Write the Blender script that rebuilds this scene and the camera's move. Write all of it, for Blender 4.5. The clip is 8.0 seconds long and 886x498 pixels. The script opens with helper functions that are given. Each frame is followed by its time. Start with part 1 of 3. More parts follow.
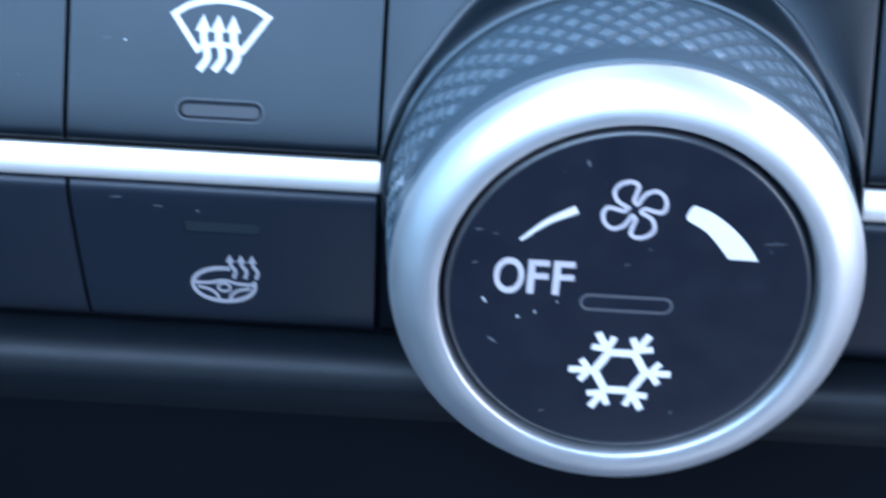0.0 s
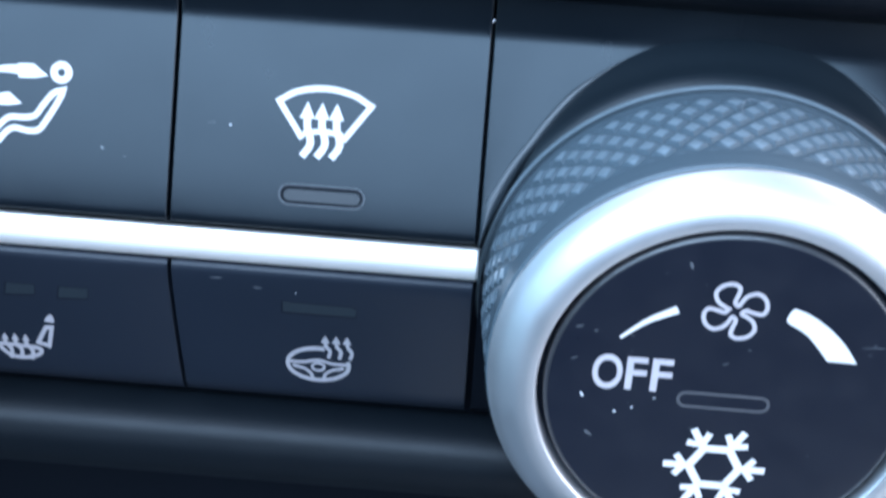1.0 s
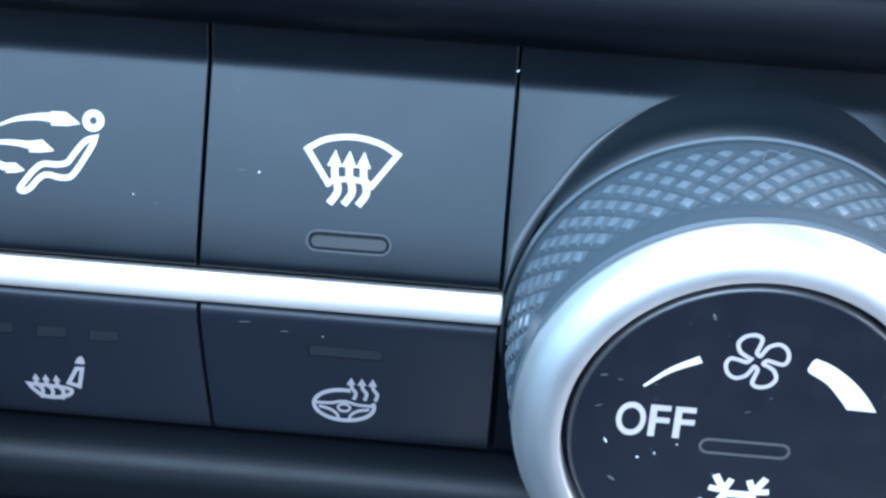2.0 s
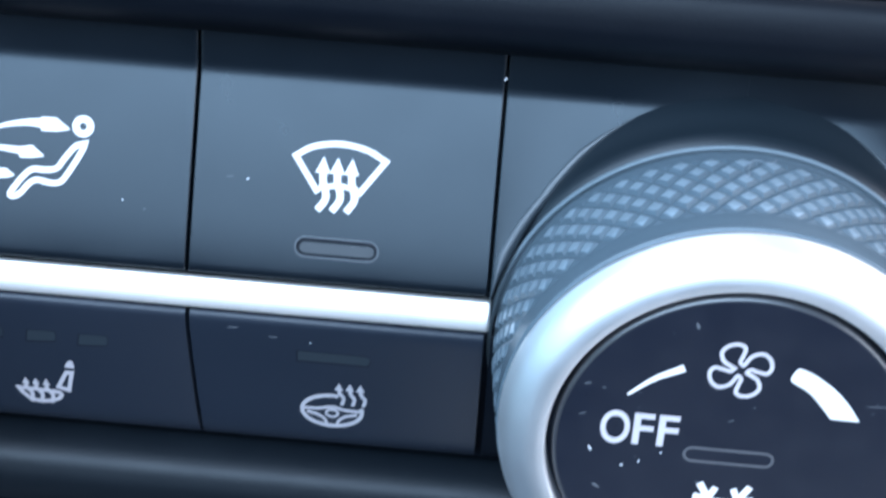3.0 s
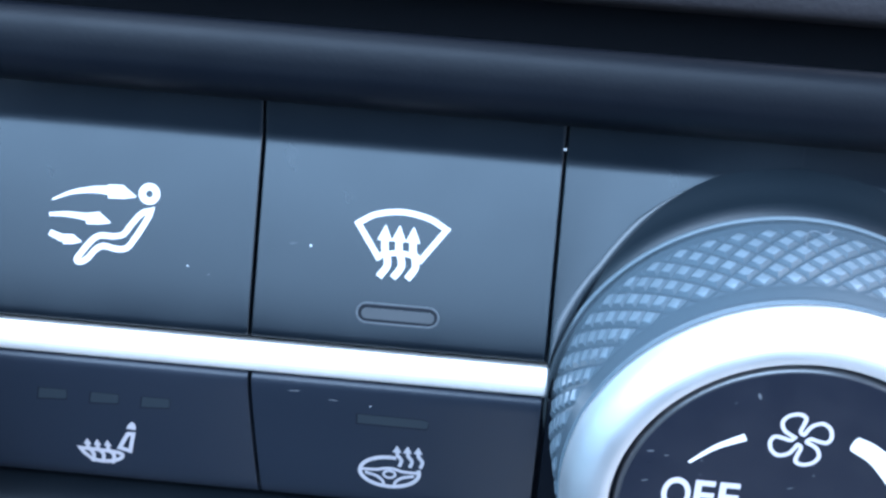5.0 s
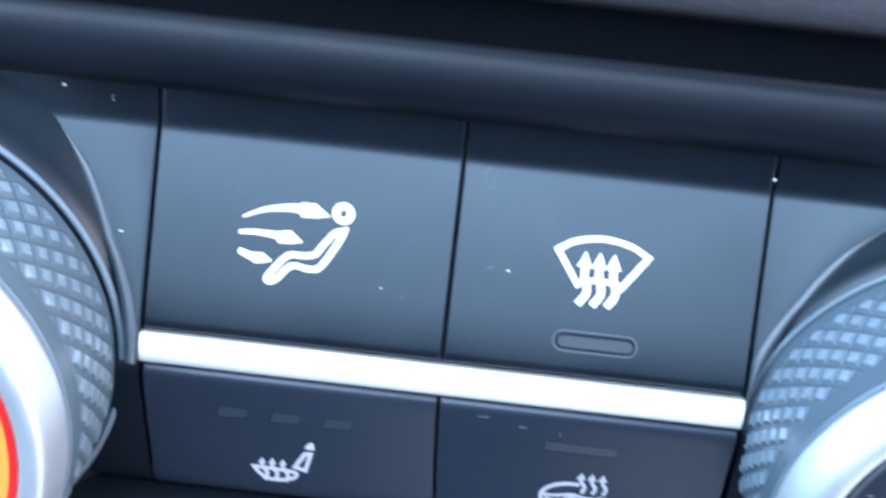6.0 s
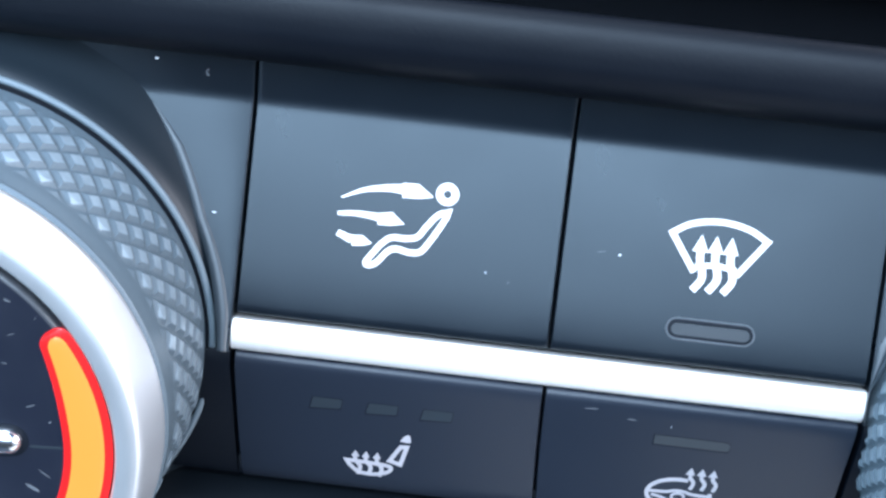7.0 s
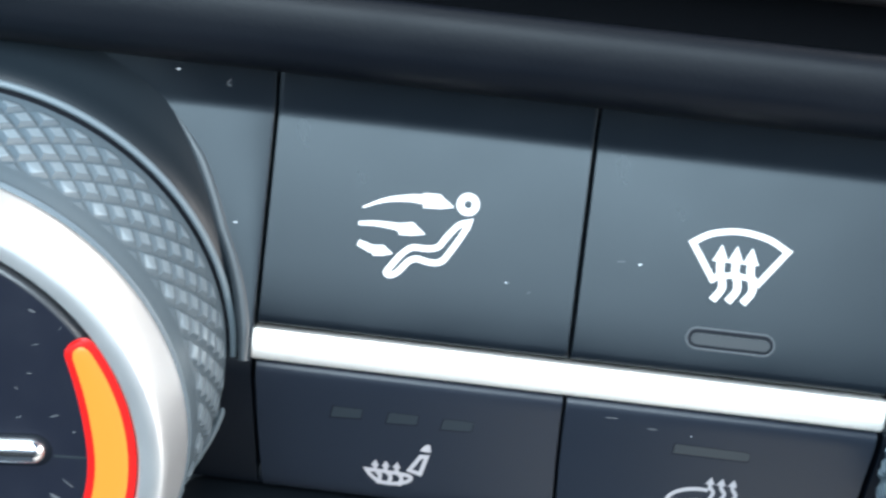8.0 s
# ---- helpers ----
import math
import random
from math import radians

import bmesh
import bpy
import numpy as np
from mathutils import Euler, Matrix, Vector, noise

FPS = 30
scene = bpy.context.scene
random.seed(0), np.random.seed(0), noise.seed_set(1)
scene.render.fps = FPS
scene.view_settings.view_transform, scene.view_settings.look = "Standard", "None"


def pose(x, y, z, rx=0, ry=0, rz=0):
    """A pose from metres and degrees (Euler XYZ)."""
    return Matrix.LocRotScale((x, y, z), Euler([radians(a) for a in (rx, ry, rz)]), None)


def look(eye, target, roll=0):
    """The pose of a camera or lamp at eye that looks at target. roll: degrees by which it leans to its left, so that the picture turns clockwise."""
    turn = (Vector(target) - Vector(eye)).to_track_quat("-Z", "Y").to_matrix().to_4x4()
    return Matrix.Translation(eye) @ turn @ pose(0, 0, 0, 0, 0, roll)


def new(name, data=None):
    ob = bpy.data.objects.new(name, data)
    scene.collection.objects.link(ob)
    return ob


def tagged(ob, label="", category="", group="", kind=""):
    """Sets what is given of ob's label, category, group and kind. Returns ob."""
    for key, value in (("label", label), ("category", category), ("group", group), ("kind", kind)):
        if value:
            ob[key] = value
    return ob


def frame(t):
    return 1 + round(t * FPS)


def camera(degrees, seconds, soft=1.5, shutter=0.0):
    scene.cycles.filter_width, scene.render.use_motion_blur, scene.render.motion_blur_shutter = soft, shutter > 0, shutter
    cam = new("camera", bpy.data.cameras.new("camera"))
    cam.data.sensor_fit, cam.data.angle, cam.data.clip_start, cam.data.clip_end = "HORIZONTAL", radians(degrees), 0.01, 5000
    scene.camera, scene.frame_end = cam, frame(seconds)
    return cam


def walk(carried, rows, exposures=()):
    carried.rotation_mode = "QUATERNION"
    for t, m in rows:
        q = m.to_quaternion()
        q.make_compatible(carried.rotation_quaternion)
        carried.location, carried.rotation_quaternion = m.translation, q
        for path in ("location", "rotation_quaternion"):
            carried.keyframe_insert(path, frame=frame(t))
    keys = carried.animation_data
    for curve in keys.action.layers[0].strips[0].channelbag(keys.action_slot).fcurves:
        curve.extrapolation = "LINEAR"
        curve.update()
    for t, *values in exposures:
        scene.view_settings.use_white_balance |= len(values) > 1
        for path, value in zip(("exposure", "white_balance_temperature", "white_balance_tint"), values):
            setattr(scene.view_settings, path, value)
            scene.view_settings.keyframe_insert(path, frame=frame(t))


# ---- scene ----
import functools

MM = 0.001
# The panel's own frame: millimetres, x to the right, y into the dashboard, z up along the upper keys, which lean back by 35 degrees.
BASE = pose(0, 0, 0.85, -35, 0, 0)


def eye_at(x, y, z, yaw, pitch, roll):
    return BASE @ pose(x * MM, y * MM, z * MM, 90 + pitch, 0, yaw) @ pose(0, 0, 0, 0, 0, roll)


cam = camera(32.48, 8.0, soft=2.6, shutter=0.45)
ROWS = [
    (0, 36.28, -143.45, 6.12, 0.05, -5.62, 3.27),
    (0.1, 36.16, -143.14, 6.30, 0.75, -5.27, 3.47),
    (0.2, 36.77, -142.63, 6.47, 0.99, -5.24, 3.56),
    (0.3, 36.10, -143.03, 5.62, 0.91, -5.35, 3.40),
    (0.4, 33.78, -143.01, 4.50, 1.13, -5.67, 3.55),
    (0.5, 33.05, -142.12, 3.75, 2.02, -5.80, 3.48),
    (0.6, 33.50, -141.99, 4.57, 1.98, -5.51, 3.85),
    (0.7, 35.58, -142.47, 7.08, 1.79, -5.25, 4.36),
    (0.8, 35.28, -142.90, 8.48, 1.42, -4.99, 4.23),
    (0.9, 32.90, -143.84, 10.78, 1.42, -5.21, 4.36),
    (1, 30.50, -144.50, 12.74, 1.61, -5.13, 4.39),
    (1.1, 30.59, -145.25, 14.31, 1.58, -5.14, 4.49),
    (1.2, 29.97, -145.87, 14.78, 1.40, -4.95, 4.50),
    (1.3, 28.29, -146.17, 14.73, 1.84, -5.10, 4.61),
    (1.4, 26.07, -146.49, 14.44, 1.90, -5.06, 4.48),
    (1.5, 25.71, -146.51, 15.60, 1.84, -5.05, 4.67),
    (1.6, 27.42, -146.31, 16.65, 1.83, -5.13, 4.62),
    (1.7, 28.29, -146.53, 17.12, 1.73, -5.16, 4.38),
    (2.8, 28.09, -146.86, 17.47, 2.06, -5.32, 4.76),
    (2.9, 29.36, -146.80, 17.85, 2.12, -5.42, 4.74),
    (3, 30.10, -147.12, 18.25, 2.04, -5.23, 4.73),
    (3.1, 29.40, -147.28, 18.75, 1.77, -4.89, 4.99),
    (3.2, 28.52, -147.18, 18.86, 1.61, -5.04, 5.13),
    (3.3, 26.62, -147.73, 18.46, 1.65, -5.07, 4.94),
    (3.4, 25.38, -147.90, 19.30, 1.73, -5.07, 5.19),
    (3.5, 24.69, -148.01, 19.89, 1.54, -5.12, 5.42),
    (3.6, 25.01, -148.48, 19.83, 1.44, -5.20, 5.35),
    (3.7, 24.70, -148.20, 19.34, 1.55, -5.01, 5.26),
    (3.8, 23.85, -148.38, 20.62, 1.74, -5.18, 5.16),
    (3.9, 23.93, -148.75, 21.10, 1.87, -5.08, 5.14),
    (4, 23.92, -149.06, 21.37, 2.25, -4.93, 5.18),
    (4.2, 23.22, -149.88, 20.84, 2.45, -4.61, 5.13),
    (5.3, 23.88, -149.73, 23.98, 1.73, -4.27, 4.92),
    (5.4, 23.30, -149.16, 26.37, 1.58, -4.87, 5.06),
    (5.5, 21.35, -147.93, 28.25, 1.41, -5.51, 5.34),
    (5.6, 17.59, -146.54, 27.71, 1.49, -5.49, 5.54),
    (5.7, 13.02, -145.99, 27.84, 1.36, -5.92, 5.75),
    (5.8, 9.78, -145.49, 27.68, 1.68, -6.51, 5.88),
    (5.9, 5.58, -145.26, 26.80, 1.43, -6.48, 6.04),
    (6, 0.70, -146.20, 27.58, 0.74, -6.32, 6.39),
    (6.1, 0.04, -145.58, 27.54, 1.25, -5.75, 6.21),
    (6.2, -0.98, -145.57, 27.37, 1.23, -5.59, 5.97),
    (6.3, -1.26, -143.74, 26.02, 1.04, -5.32, 6.26),
    (6.4, -1.96, -142.21, 24.66, 0.75, -6.00, 6.40),
    (6.5, -3.88, -140.29, 22.81, 0.92, -5.67, 6.49),
    (6.6, -4.68, -139.59, 22.74, 1.44, -5.94, 6.67),
    (6.7, -7.28, -139.63, 22.43, 1.84, -6.19, 6.49),
    (6.8, -9.44, -140.54, 22.84, 2.07, -6.42, 6.43),
    (6.9, -9.01, -139.60, 22.88, 1.76, -6.20, 6.41),
    (7, -8.33, -139.97, 23.58, 1.07, -6.09, 6.55),
    (7.1, -8.61, -140.50, 23.44, 1.10, -6.03, 6.48),
    (7.2, -8.53, -140.62, 23.49, 1.54, -5.91, 6.43),
    (7.3, -8.23, -140.63, 23.14, 1.75, -5.67, 6.43),
    (7.4, -6.95, -140.95, 23.26, 1.78, -5.51, 6.54),
    (7.5, -6.05, -140.81, 22.76, 1.72, -5.22, 6.42),
    (7.6, -6.57, -140.70, 23.05, 1.42, -5.38, 6.43),
    (7.7, -7.40, -140.48, 23.35, 1.22, -5.41, 6.39),
    (7.8, -7.60, -140.75, 23.55, 1.20, -5.56, 6.50),
    (7.9, -8.60, -140.62, 23.61, 1.24, -5.65, 6.48),
    (8, -9.82, -140.39, 23.68, 1.28, -5.83, 6.51),
]
walk(cam, [(t, eye_at(*row)) for t, *row in ROWS],
     exposures=[(0.0, -0.1, 4980, 12), (0.6, -0.02, 5040, 11.5), (1.2, 0.05, 5420, 10.5), (3.0, 0.3, 5430, 10), (3.6, 0.33, 5290, 11), (4.5, 0.46, 5270, 11), (5.5, 0.71, 5200, 11),
                (6.0, 0.88, 5370, 11.5), (6.5, 0.77, 5540, 11), (7.4, 0.68, 6070, 10), (8.0, 0.62, 6560, 7)])

# ---- light: daylight through the glass roof and the side windows, with two added fills ----
world = bpy.data.worlds.new("sky")
scene.world = world
world.use_nodes = True
sky = world.node_tree.nodes.new("ShaderNodeTexSky")
sky.sky_type, sky.sun_disc = "NISHITA", False
sky.sun_elevation, sky.sun_rotation = radians(50), radians(200)
world.node_tree.nodes["Background"].inputs["Strength"].default_value = 0.05
world.node_tree.links.new(sky.outputs["Color"], world.node_tree.nodes["Background"].inputs["Color"])


def area_lamp(name, m, wide, high, watts, colour):
    lamp = bpy.data.lights.new(name, "AREA")
    lamp.shape, lamp.size, lamp.size_y, lamp.energy, lamp.color = "RECTANGLE", wide, high, watts, colour
    ob = new(name, lamp)
    ob.matrix_world = m
    return ob


area_lamp("roof_glass_light", look((-0.24, -0.52, 1.49), (-0.10, 0.0, 0.85)), 1.18, 0.60, 15.5, (0.69, 0.86, 1.0))
# added fill lamp overhead, so that the collars and the rail catch light
area_lamp("front_fill_light", look((-0.14, -0.02, 1.50), (0.0, -0.04, 0.85)), 0.90, 0.28, 2.2, (0.80, 0.91, 1.0))
area_lamp("side_window_light", look((-0.74, -0.22, 1.02), (0.0, -0.05, 0.85)), 0.9, 0.48, 1.7, (0.42, 0.79, 0.96))
area_lamp("side_window_light", look((0.74, -0.20, 1.05), (0.0, -0.05, 0.85)), 0.8, 0.46, 6.5, (1.0, 0.94, 0.92))
# added warm fill lamp from the front right, standing for no known source
area_lamp("front_fill_light", look((0.48, 0.38, 1.22), (0.0, -0.05, 0.85)), 0.55, 0.45, 3.3, (1.0, 0.94, 0.88))


# ---- materials ----
def material(name, colour, rough, metal=0.0, vary=0.15, grain=0.0, grain_size=900.0, patch_size=60.0, wear=0.0, spec=0.5, relief=0.00005):
    """Paint, plastic or metal with colour patches, fine grain relief and smudges in the gloss."""
    mat = bpy.data.materials.new(name)
    mat.use_nodes = True
    nodes, links = mat.node_tree.nodes, mat.node_tree.links
    bsdf = nodes["Principled BSDF"]
    bsdf.inputs["Metallic"].default_value = metal
    bsdf.inputs["Specular IOR Level"].default_value = spec
    where = nodes.new("ShaderNodeTexCoord").outputs["Object"]
    patch = nodes.new("ShaderNodeTexNoise")
    patch.inputs["Scale"].default_value, patch.inputs["Detail"].default_value = patch_size, 4
    links.new(where, patch.inputs["Vector"])
    fine = nodes.new("ShaderNodeTexNoise")
    fine.inputs["Scale"].default_value, fine.inputs["Detail"].default_value = grain_size, 3
    links.new(where, fine.inputs["Vector"])
    mix = nodes.new("ShaderNodeMix")
    mix.data_type = "RGBA"
    mix.inputs["A"].default_value = [c * (1 - vary) for c in colour] + [1]
    mix.inputs["B"].default_value = [min(1, c * (1 + vary)) for c in colour] + [1]
    both = nodes.new("ShaderNodeMath")
    both.operation = "MULTIPLY_ADD"
    both.inputs[1].default_value, both.inputs[2].default_value = 0.5, 0.25
    add = nodes.new("ShaderNodeMath")
    links.new(patch.outputs["Fac"], add.inputs[0])
    links.new(fine.outputs["Fac"], add.inputs[1])
    links.new(add.outputs[0], both.inputs[0])
    links.new(both.outputs[0], mix.inputs["Factor"])
    links.new(mix.outputs["Result"], bsdf.inputs["Base Color"])
    gloss = nodes.new("ShaderNodeMapRange")
    gloss.inputs["To Min"].default_value = max(0.03, rough - 0.06 - wear)
    gloss.inputs["To Max"].default_value = min(1, rough + 0.06 + wear)
    links.new(patch.outputs["Fac"], gloss.inputs["Value"])
    links.new(gloss.outputs["Result"], bsdf.inputs["Roughness"])
    if grain:
        bump = nodes.new("ShaderNodeBump")
        bump.inputs["Strength"].default_value, bump.inputs["Distance"].default_value = grain, relief
        links.new(fine.outputs["Fac"], bump.inputs["Height"])
        links.new(bump.outputs["Normal"], bsdf.inputs["Normal"])
    return mat


def glow(name, colour, strength):
    mat = material(name, [0.12 * c for c in colour], 0.4)
    bsdf = mat.node_tree.nodes["Principled BSDF"]
    bsdf.inputs["Emission Color"].default_value = (*colour, 1)
    bsdf.inputs["Emission Strength"].default_value = strength
    return mat


KEY = material("satin_grey_plastic", (0.003, 0.005, 0.008), 0.30, spec=0.50, wear=0.03, grain=0.08, grain_size=5000, patch_size=90)
KEY.node_tree.nodes["Principled BSDF"].inputs["Specular Tint"].default_value = (0.84, 0.94, 1.0, 1)
LOWKEY = material("smooth_dark_plastic", (0.0105, 0.014, 0.022), 0.40, spec=0.40, grain=0.1, grain_size=5000, patch_size=120)
GAP = material("black_gap_plastic", (0.0036, 0.0052, 0.009), 0.6, spec=0.2)
# fascia plastic made paler: the cut-out rim's highlight is put into the colour
RIM = material("rim_highlight_plastic", (0.028, 0.035, 0.041), 0.36, spec=0.6)
# near-black for the recesses: their deep shade is put into the colour
VOID = material("recess_shade", (0.0017, 0.0027, 0.0048), 0.7, spec=0.09)
CONE = material("satin_collar_plastic", (0.008, 0.0125, 0.017), 0.42, spec=0.4, grain=0.08, grain_size=5000)
SILVER = material("satin_silver", (0.77, 0.77, 0.775), 0.49, metal=0.96, vary=0.04, grain=0.2, grain_size=7000, patch_size=200)
BEAD = material("smooth_grey_bead", (0.115, 0.142, 0.16), 0.42)
FIBRE = material("grey_fibre", (0.20, 0.23, 0.26), 0.8)
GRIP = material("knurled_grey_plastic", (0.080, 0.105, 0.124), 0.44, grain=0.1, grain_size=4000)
# paler, glossier grip: light caught by the flat stud tops, put into the colour
PADS = material("light_catching_knurl_tops", (0.19, 0.23, 0.26), 0.34, metal=0.15, vary=0.45, patch_size=700)
FACE = material("black_dial_plastic", (0.0096, 0.0116, 0.0192), 0.34, spec=0.45, wear=0.08, patch_size=300)
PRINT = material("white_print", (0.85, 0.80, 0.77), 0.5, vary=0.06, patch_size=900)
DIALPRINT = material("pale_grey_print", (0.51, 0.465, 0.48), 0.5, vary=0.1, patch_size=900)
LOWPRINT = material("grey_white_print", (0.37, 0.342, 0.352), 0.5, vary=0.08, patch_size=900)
LED_OFF = material("unlit_grey_lens", (0.018, 0.0235, 0.029), 0.36, spec=0.55)
CLEAR = material("unlit_clear_lens", (0.006, 0.009, 0.012), 0.32, spec=0.55)
DIALRIM = material("pale_moulded_edge", (0.085, 0.085, 0.092), 0.4)
# dial plastic made paler and glossier, to stand for the edge's highlight
DIALEDGE = material("dial_edge_highlight", (0.034, 0.035, 0.039), 0.3, spec=0.95)
# key plastic made paler: highlight along the lens lip, put into the colour
LENSLIP = material("lens_lip_highlight", (0.04, 0.045, 0.052), 0.38, spec=0.6)
CHROME = material("bright_chrome", (0.9, 0.91, 0.92), 0.2, metal=1.0, vary=0.02)
STRIP = material("silver_paint", (0.95, 0.89, 0.83), 0.45, metal=0.6, vary=0.04, grain=0.2, grain_size=7000, patch_size=200)
LEDGE = material("dull_black_plastic", (0.0036, 0.0056, 0.0082), 0.48, grain=0.4, grain_size=2500, patch_size=150, spec=0.31)
RAIL = material("soft_black_plastic", (0.0014, 0.0026, 0.0052), 0.45, grain=0.4, grain_size=2500, patch_size=150, spec=0.2)
PAD = material("grained_grey_vinyl", (0.0155, 0.0142, 0.0162), 0.66, vary=0.35, spec=0.26, grain=0.5, grain_size=1500, patch_size=300, relief=0.0002)
CABIN = material("pale_cabin_upholstery", (0.20, 0.21, 0.23), 0.8, patch_size=8)
DARKCABIN = material("dark_cabin_upholstery", (0.030, 0.032, 0.036), 0.8, patch_size=8)
BEIGE = material("beige_door_panel", (0.52, 0.49, 0.45), 0.7, patch_size=8)
# surface of the added reflector slab
CREAM = material("cream_bounce_surface", (0.74, 0.68, 0.62), 0.7, patch_size=8)
CARPET = material("grey_carpet", (0.045, 0.055, 0.07), 0.9, patch_size=8)
ORANGE = glow("lit_orange_lens", (1.0, 0.30, 0.042), 0.92)
RED = glow("lit_red_lens", (0.85, 0.012, 0.012), 0.8)
DUST = material("dust", (0.75, 0.76, 0.78), 0.9)
SCUFF = material("scuff_grey", (0.085, 0.09, 0.10), 0.7)


# ---- tools ----
def finish(bm, name, mat, smooth=40):
    bmesh.ops.recalc_face_normals(bm, faces=bm.faces[:])
    mesh = bpy.data.meshes.new(name)
    for v in bm.verts:
        v.co *= MM
    for f in bm.faces:
        f.smooth = True
    bm.to_mesh(mesh)
    bm.free()
    mesh.materials.append(mat)
    mesh.set_sharp_from_angle(angle=radians(smooth))
    return mesh


ORIGIN = {}


def thing(name, at, label, category, group="", kind=""):
    """An Empty at a place of the panel's frame, which parents its parts."""
    ob = new(name)
    ob.matrix_world = BASE @ Matrix.Translation(Vector(at) * MM)
    ob.empty_display_size = 0.005
    ORIGIN[ob.name] = Vector(at)
    return tagged(ob, label, category, group, kind)


def part(name, bm, mat, parent, label="", smooth=40):
    """A mesh in the panel's millimetres, as one part of a thing or of a part."""
    at = ORIGIN[parent.name]
    for v in bm.verts:
        v.co -= at
    ob = new(name, finish(bm, name, mat, smooth))
    ob.parent = parent
    ORIGIN[ob.name] = at
    return tagged(ob, label)


def single(name, bm, mat, label, category, kind="", smooth=40):
    """A thing of one mesh."""
    ob = new(name, finish(bm, name, mat, smooth))
    ob.matrix_world = BASE
    ORIGIN[ob.name] = Vector()
    return tagged(ob, label, category, kind=kind)


def bevelled(bm, width, angle=25, segments=2):
    edges = [e for e in bm.edges if e.is_manifold and e.calc_face_angle(0) > radians(angle)]
    bmesh.ops.bevel(bm, geom=edges, offset=width, segments=segments, affect="EDGES", profile=0.6, clamp_overlap=True)
    return bm


def extruded(profile, x0, x1, bevel=0.0, steps=1):
    """A closed outline of (y, z), drawn out from x0 to x1."""
    bm = bmesh.new()
    rings = [[bm.verts.new((x0 + (x1 - x0) * i / steps, y, z)) for y, z in profile] for i in range(steps + 1)]
    for a, b in zip(rings, rings[1:]):
        for i in range(len(profile)):
            j = (i + 1) % len(profile)
            bm.faces.new((a[i], a[j], b[j], b[i]))
    bm.faces.new(rings[0])
    bm.faces.new(rings[-1])
    bmesh.ops.recalc_face_normals(bm, faces=bm.faces[:])
    if bevel:
        bevelled(bm, bevel)
    return bm


def curve(points, n=8):
    """A smooth line through a few points (Catmull-Rom)."""
    pts = [Vector(p) for p in points]
    pts = [2 * pts[0] - pts[1]] + pts + [2 * pts[-1] - pts[-2]]
    out = []
    for a, b, c, d in zip(pts, pts[1:], pts[2:], pts[3:]):
        for k in range(n):
            t = k / n
            out.append(0.5 * (2 * b + (c - a) * t + (2 * a - 5 * b + 4 * c - d) * t * t + (3 * b - a - 3 * c + d) * t ** 3))
    return out + [pts[-2]]


def stroke(bm, points, width, place, closed=False, proud=0.04):
    """A printed line of one width, or a width at each point, laid on a surface by place(u, v, w)."""
    pts = [Vector(p) for p in points]
    n = len(pts)
    wide = width if isinstance(width, (list, tuple)) else [width] * n
    rows = []
    for i, p in enumerate(pts):
        a = pts[i - 1] if i or closed else p
        b = pts[(i + 1) % n] if i < n - 1 or closed else p
        d0, d1 = (p - a), (b - p)
        d = (d0.normalized() if d0.length else d1.normalized()) + (d1.normalized() if d1.length else d0.normalized())
        d = d.normalized() if d.length > 1e-6 else d1.normalized()
        side = Vector((-d.y, d.x)) * wide[i] / 2
        if d0.length and d1.length:
            side /= max(0.5, d.dot(d1.normalized()))
        rows.append([bm.verts.new(place(*q, w)) for q, w in ((p + side, 0), (p + side, proud), (p - side, proud), (p - side, 0))])
    pairs = list(zip(rows, rows[1:])) + ([(rows[-1], rows[0])] if closed else [])
    for a, b in pairs:
        for i in range(3):
            bm.faces.new((a[i], a[i + 1], b[i + 1], b[i]))
    if not closed:
        bm.faces.new(rows[0])
        bm.faces.new(rows[-1][::-1])
    return bm


def plate(bm, outline, place, proud=0.04):
    """A flat printed or moulded shape with that outline, laid on a surface."""
    low = [bm.verts.new(place(u, v, 0)) for u, v in outline]
    top = [bm.verts.new(place(u, v, proud)) for u, v in outline]
    for i in range(len(outline)):
        j = (i + 1) % len(outline)
        bm.faces.new((low[i], low[j], top[j], top[i]))
    f = bm.faces.new(top)
    bmesh.ops.triangulate(bm, faces=[f])
    return bm


def ring2d(cx, cy, rx, ry=None, n=32, a0=0.0, a1=360.0):
    ry = rx if ry is None else ry
    full = abs(a1 - a0) >= 360
    return [(cx + rx * math.cos(radians(a0 + (a1 - a0) * i / (n if full else n - 1))),
             cy + ry * math.sin(radians(a0 + (a1 - a0) * i / (n if full else n - 1)))) for i in range(n)]


def stadium(cx, cy, half, r, n=10):
    return ring2d(cx + half - r, cy, r, n=n, a0=-90, a1=90) + ring2d(cx - half + r, cy, r, n=n, a0=90, a1=270)


def revolved(bm, profile, place, n=160):
    """An outline of (radius, height) turned round an axis; place(u, v, height) lays it down."""
    rings = [[bm.verts.new(place(r * math.cos(2 * math.pi * i / n), r * math.sin(2 * math.pi * i / n), h)) for i in range(n)] for r, h in profile]
    for a, b in zip(rings, rings[1:]):
        for i in range(n):
            j = (i + 1) % n
            bm.faces.new((a[i], a[j], b[j], b[i]))
    return bm


def upper(u, v, w=0.0):
    """On the upper keys: the plane y = 0, w out of it."""
    return Vector((u, -w, v))


SLOPE, DEPTH = -0.612, 4.63
LOW_OUT = Vector((0, -1, SLOPE)).normalized()


def lower(u, v, w=0.0):
    """On the lower keys, which lean in towards their foot; v is the height z."""
    return Vector((u, DEPTH + SLOPE * (v + 10), v)) + w * LOW_OUT


ABOVE = Vector((0, -0.3952, 0.9186))


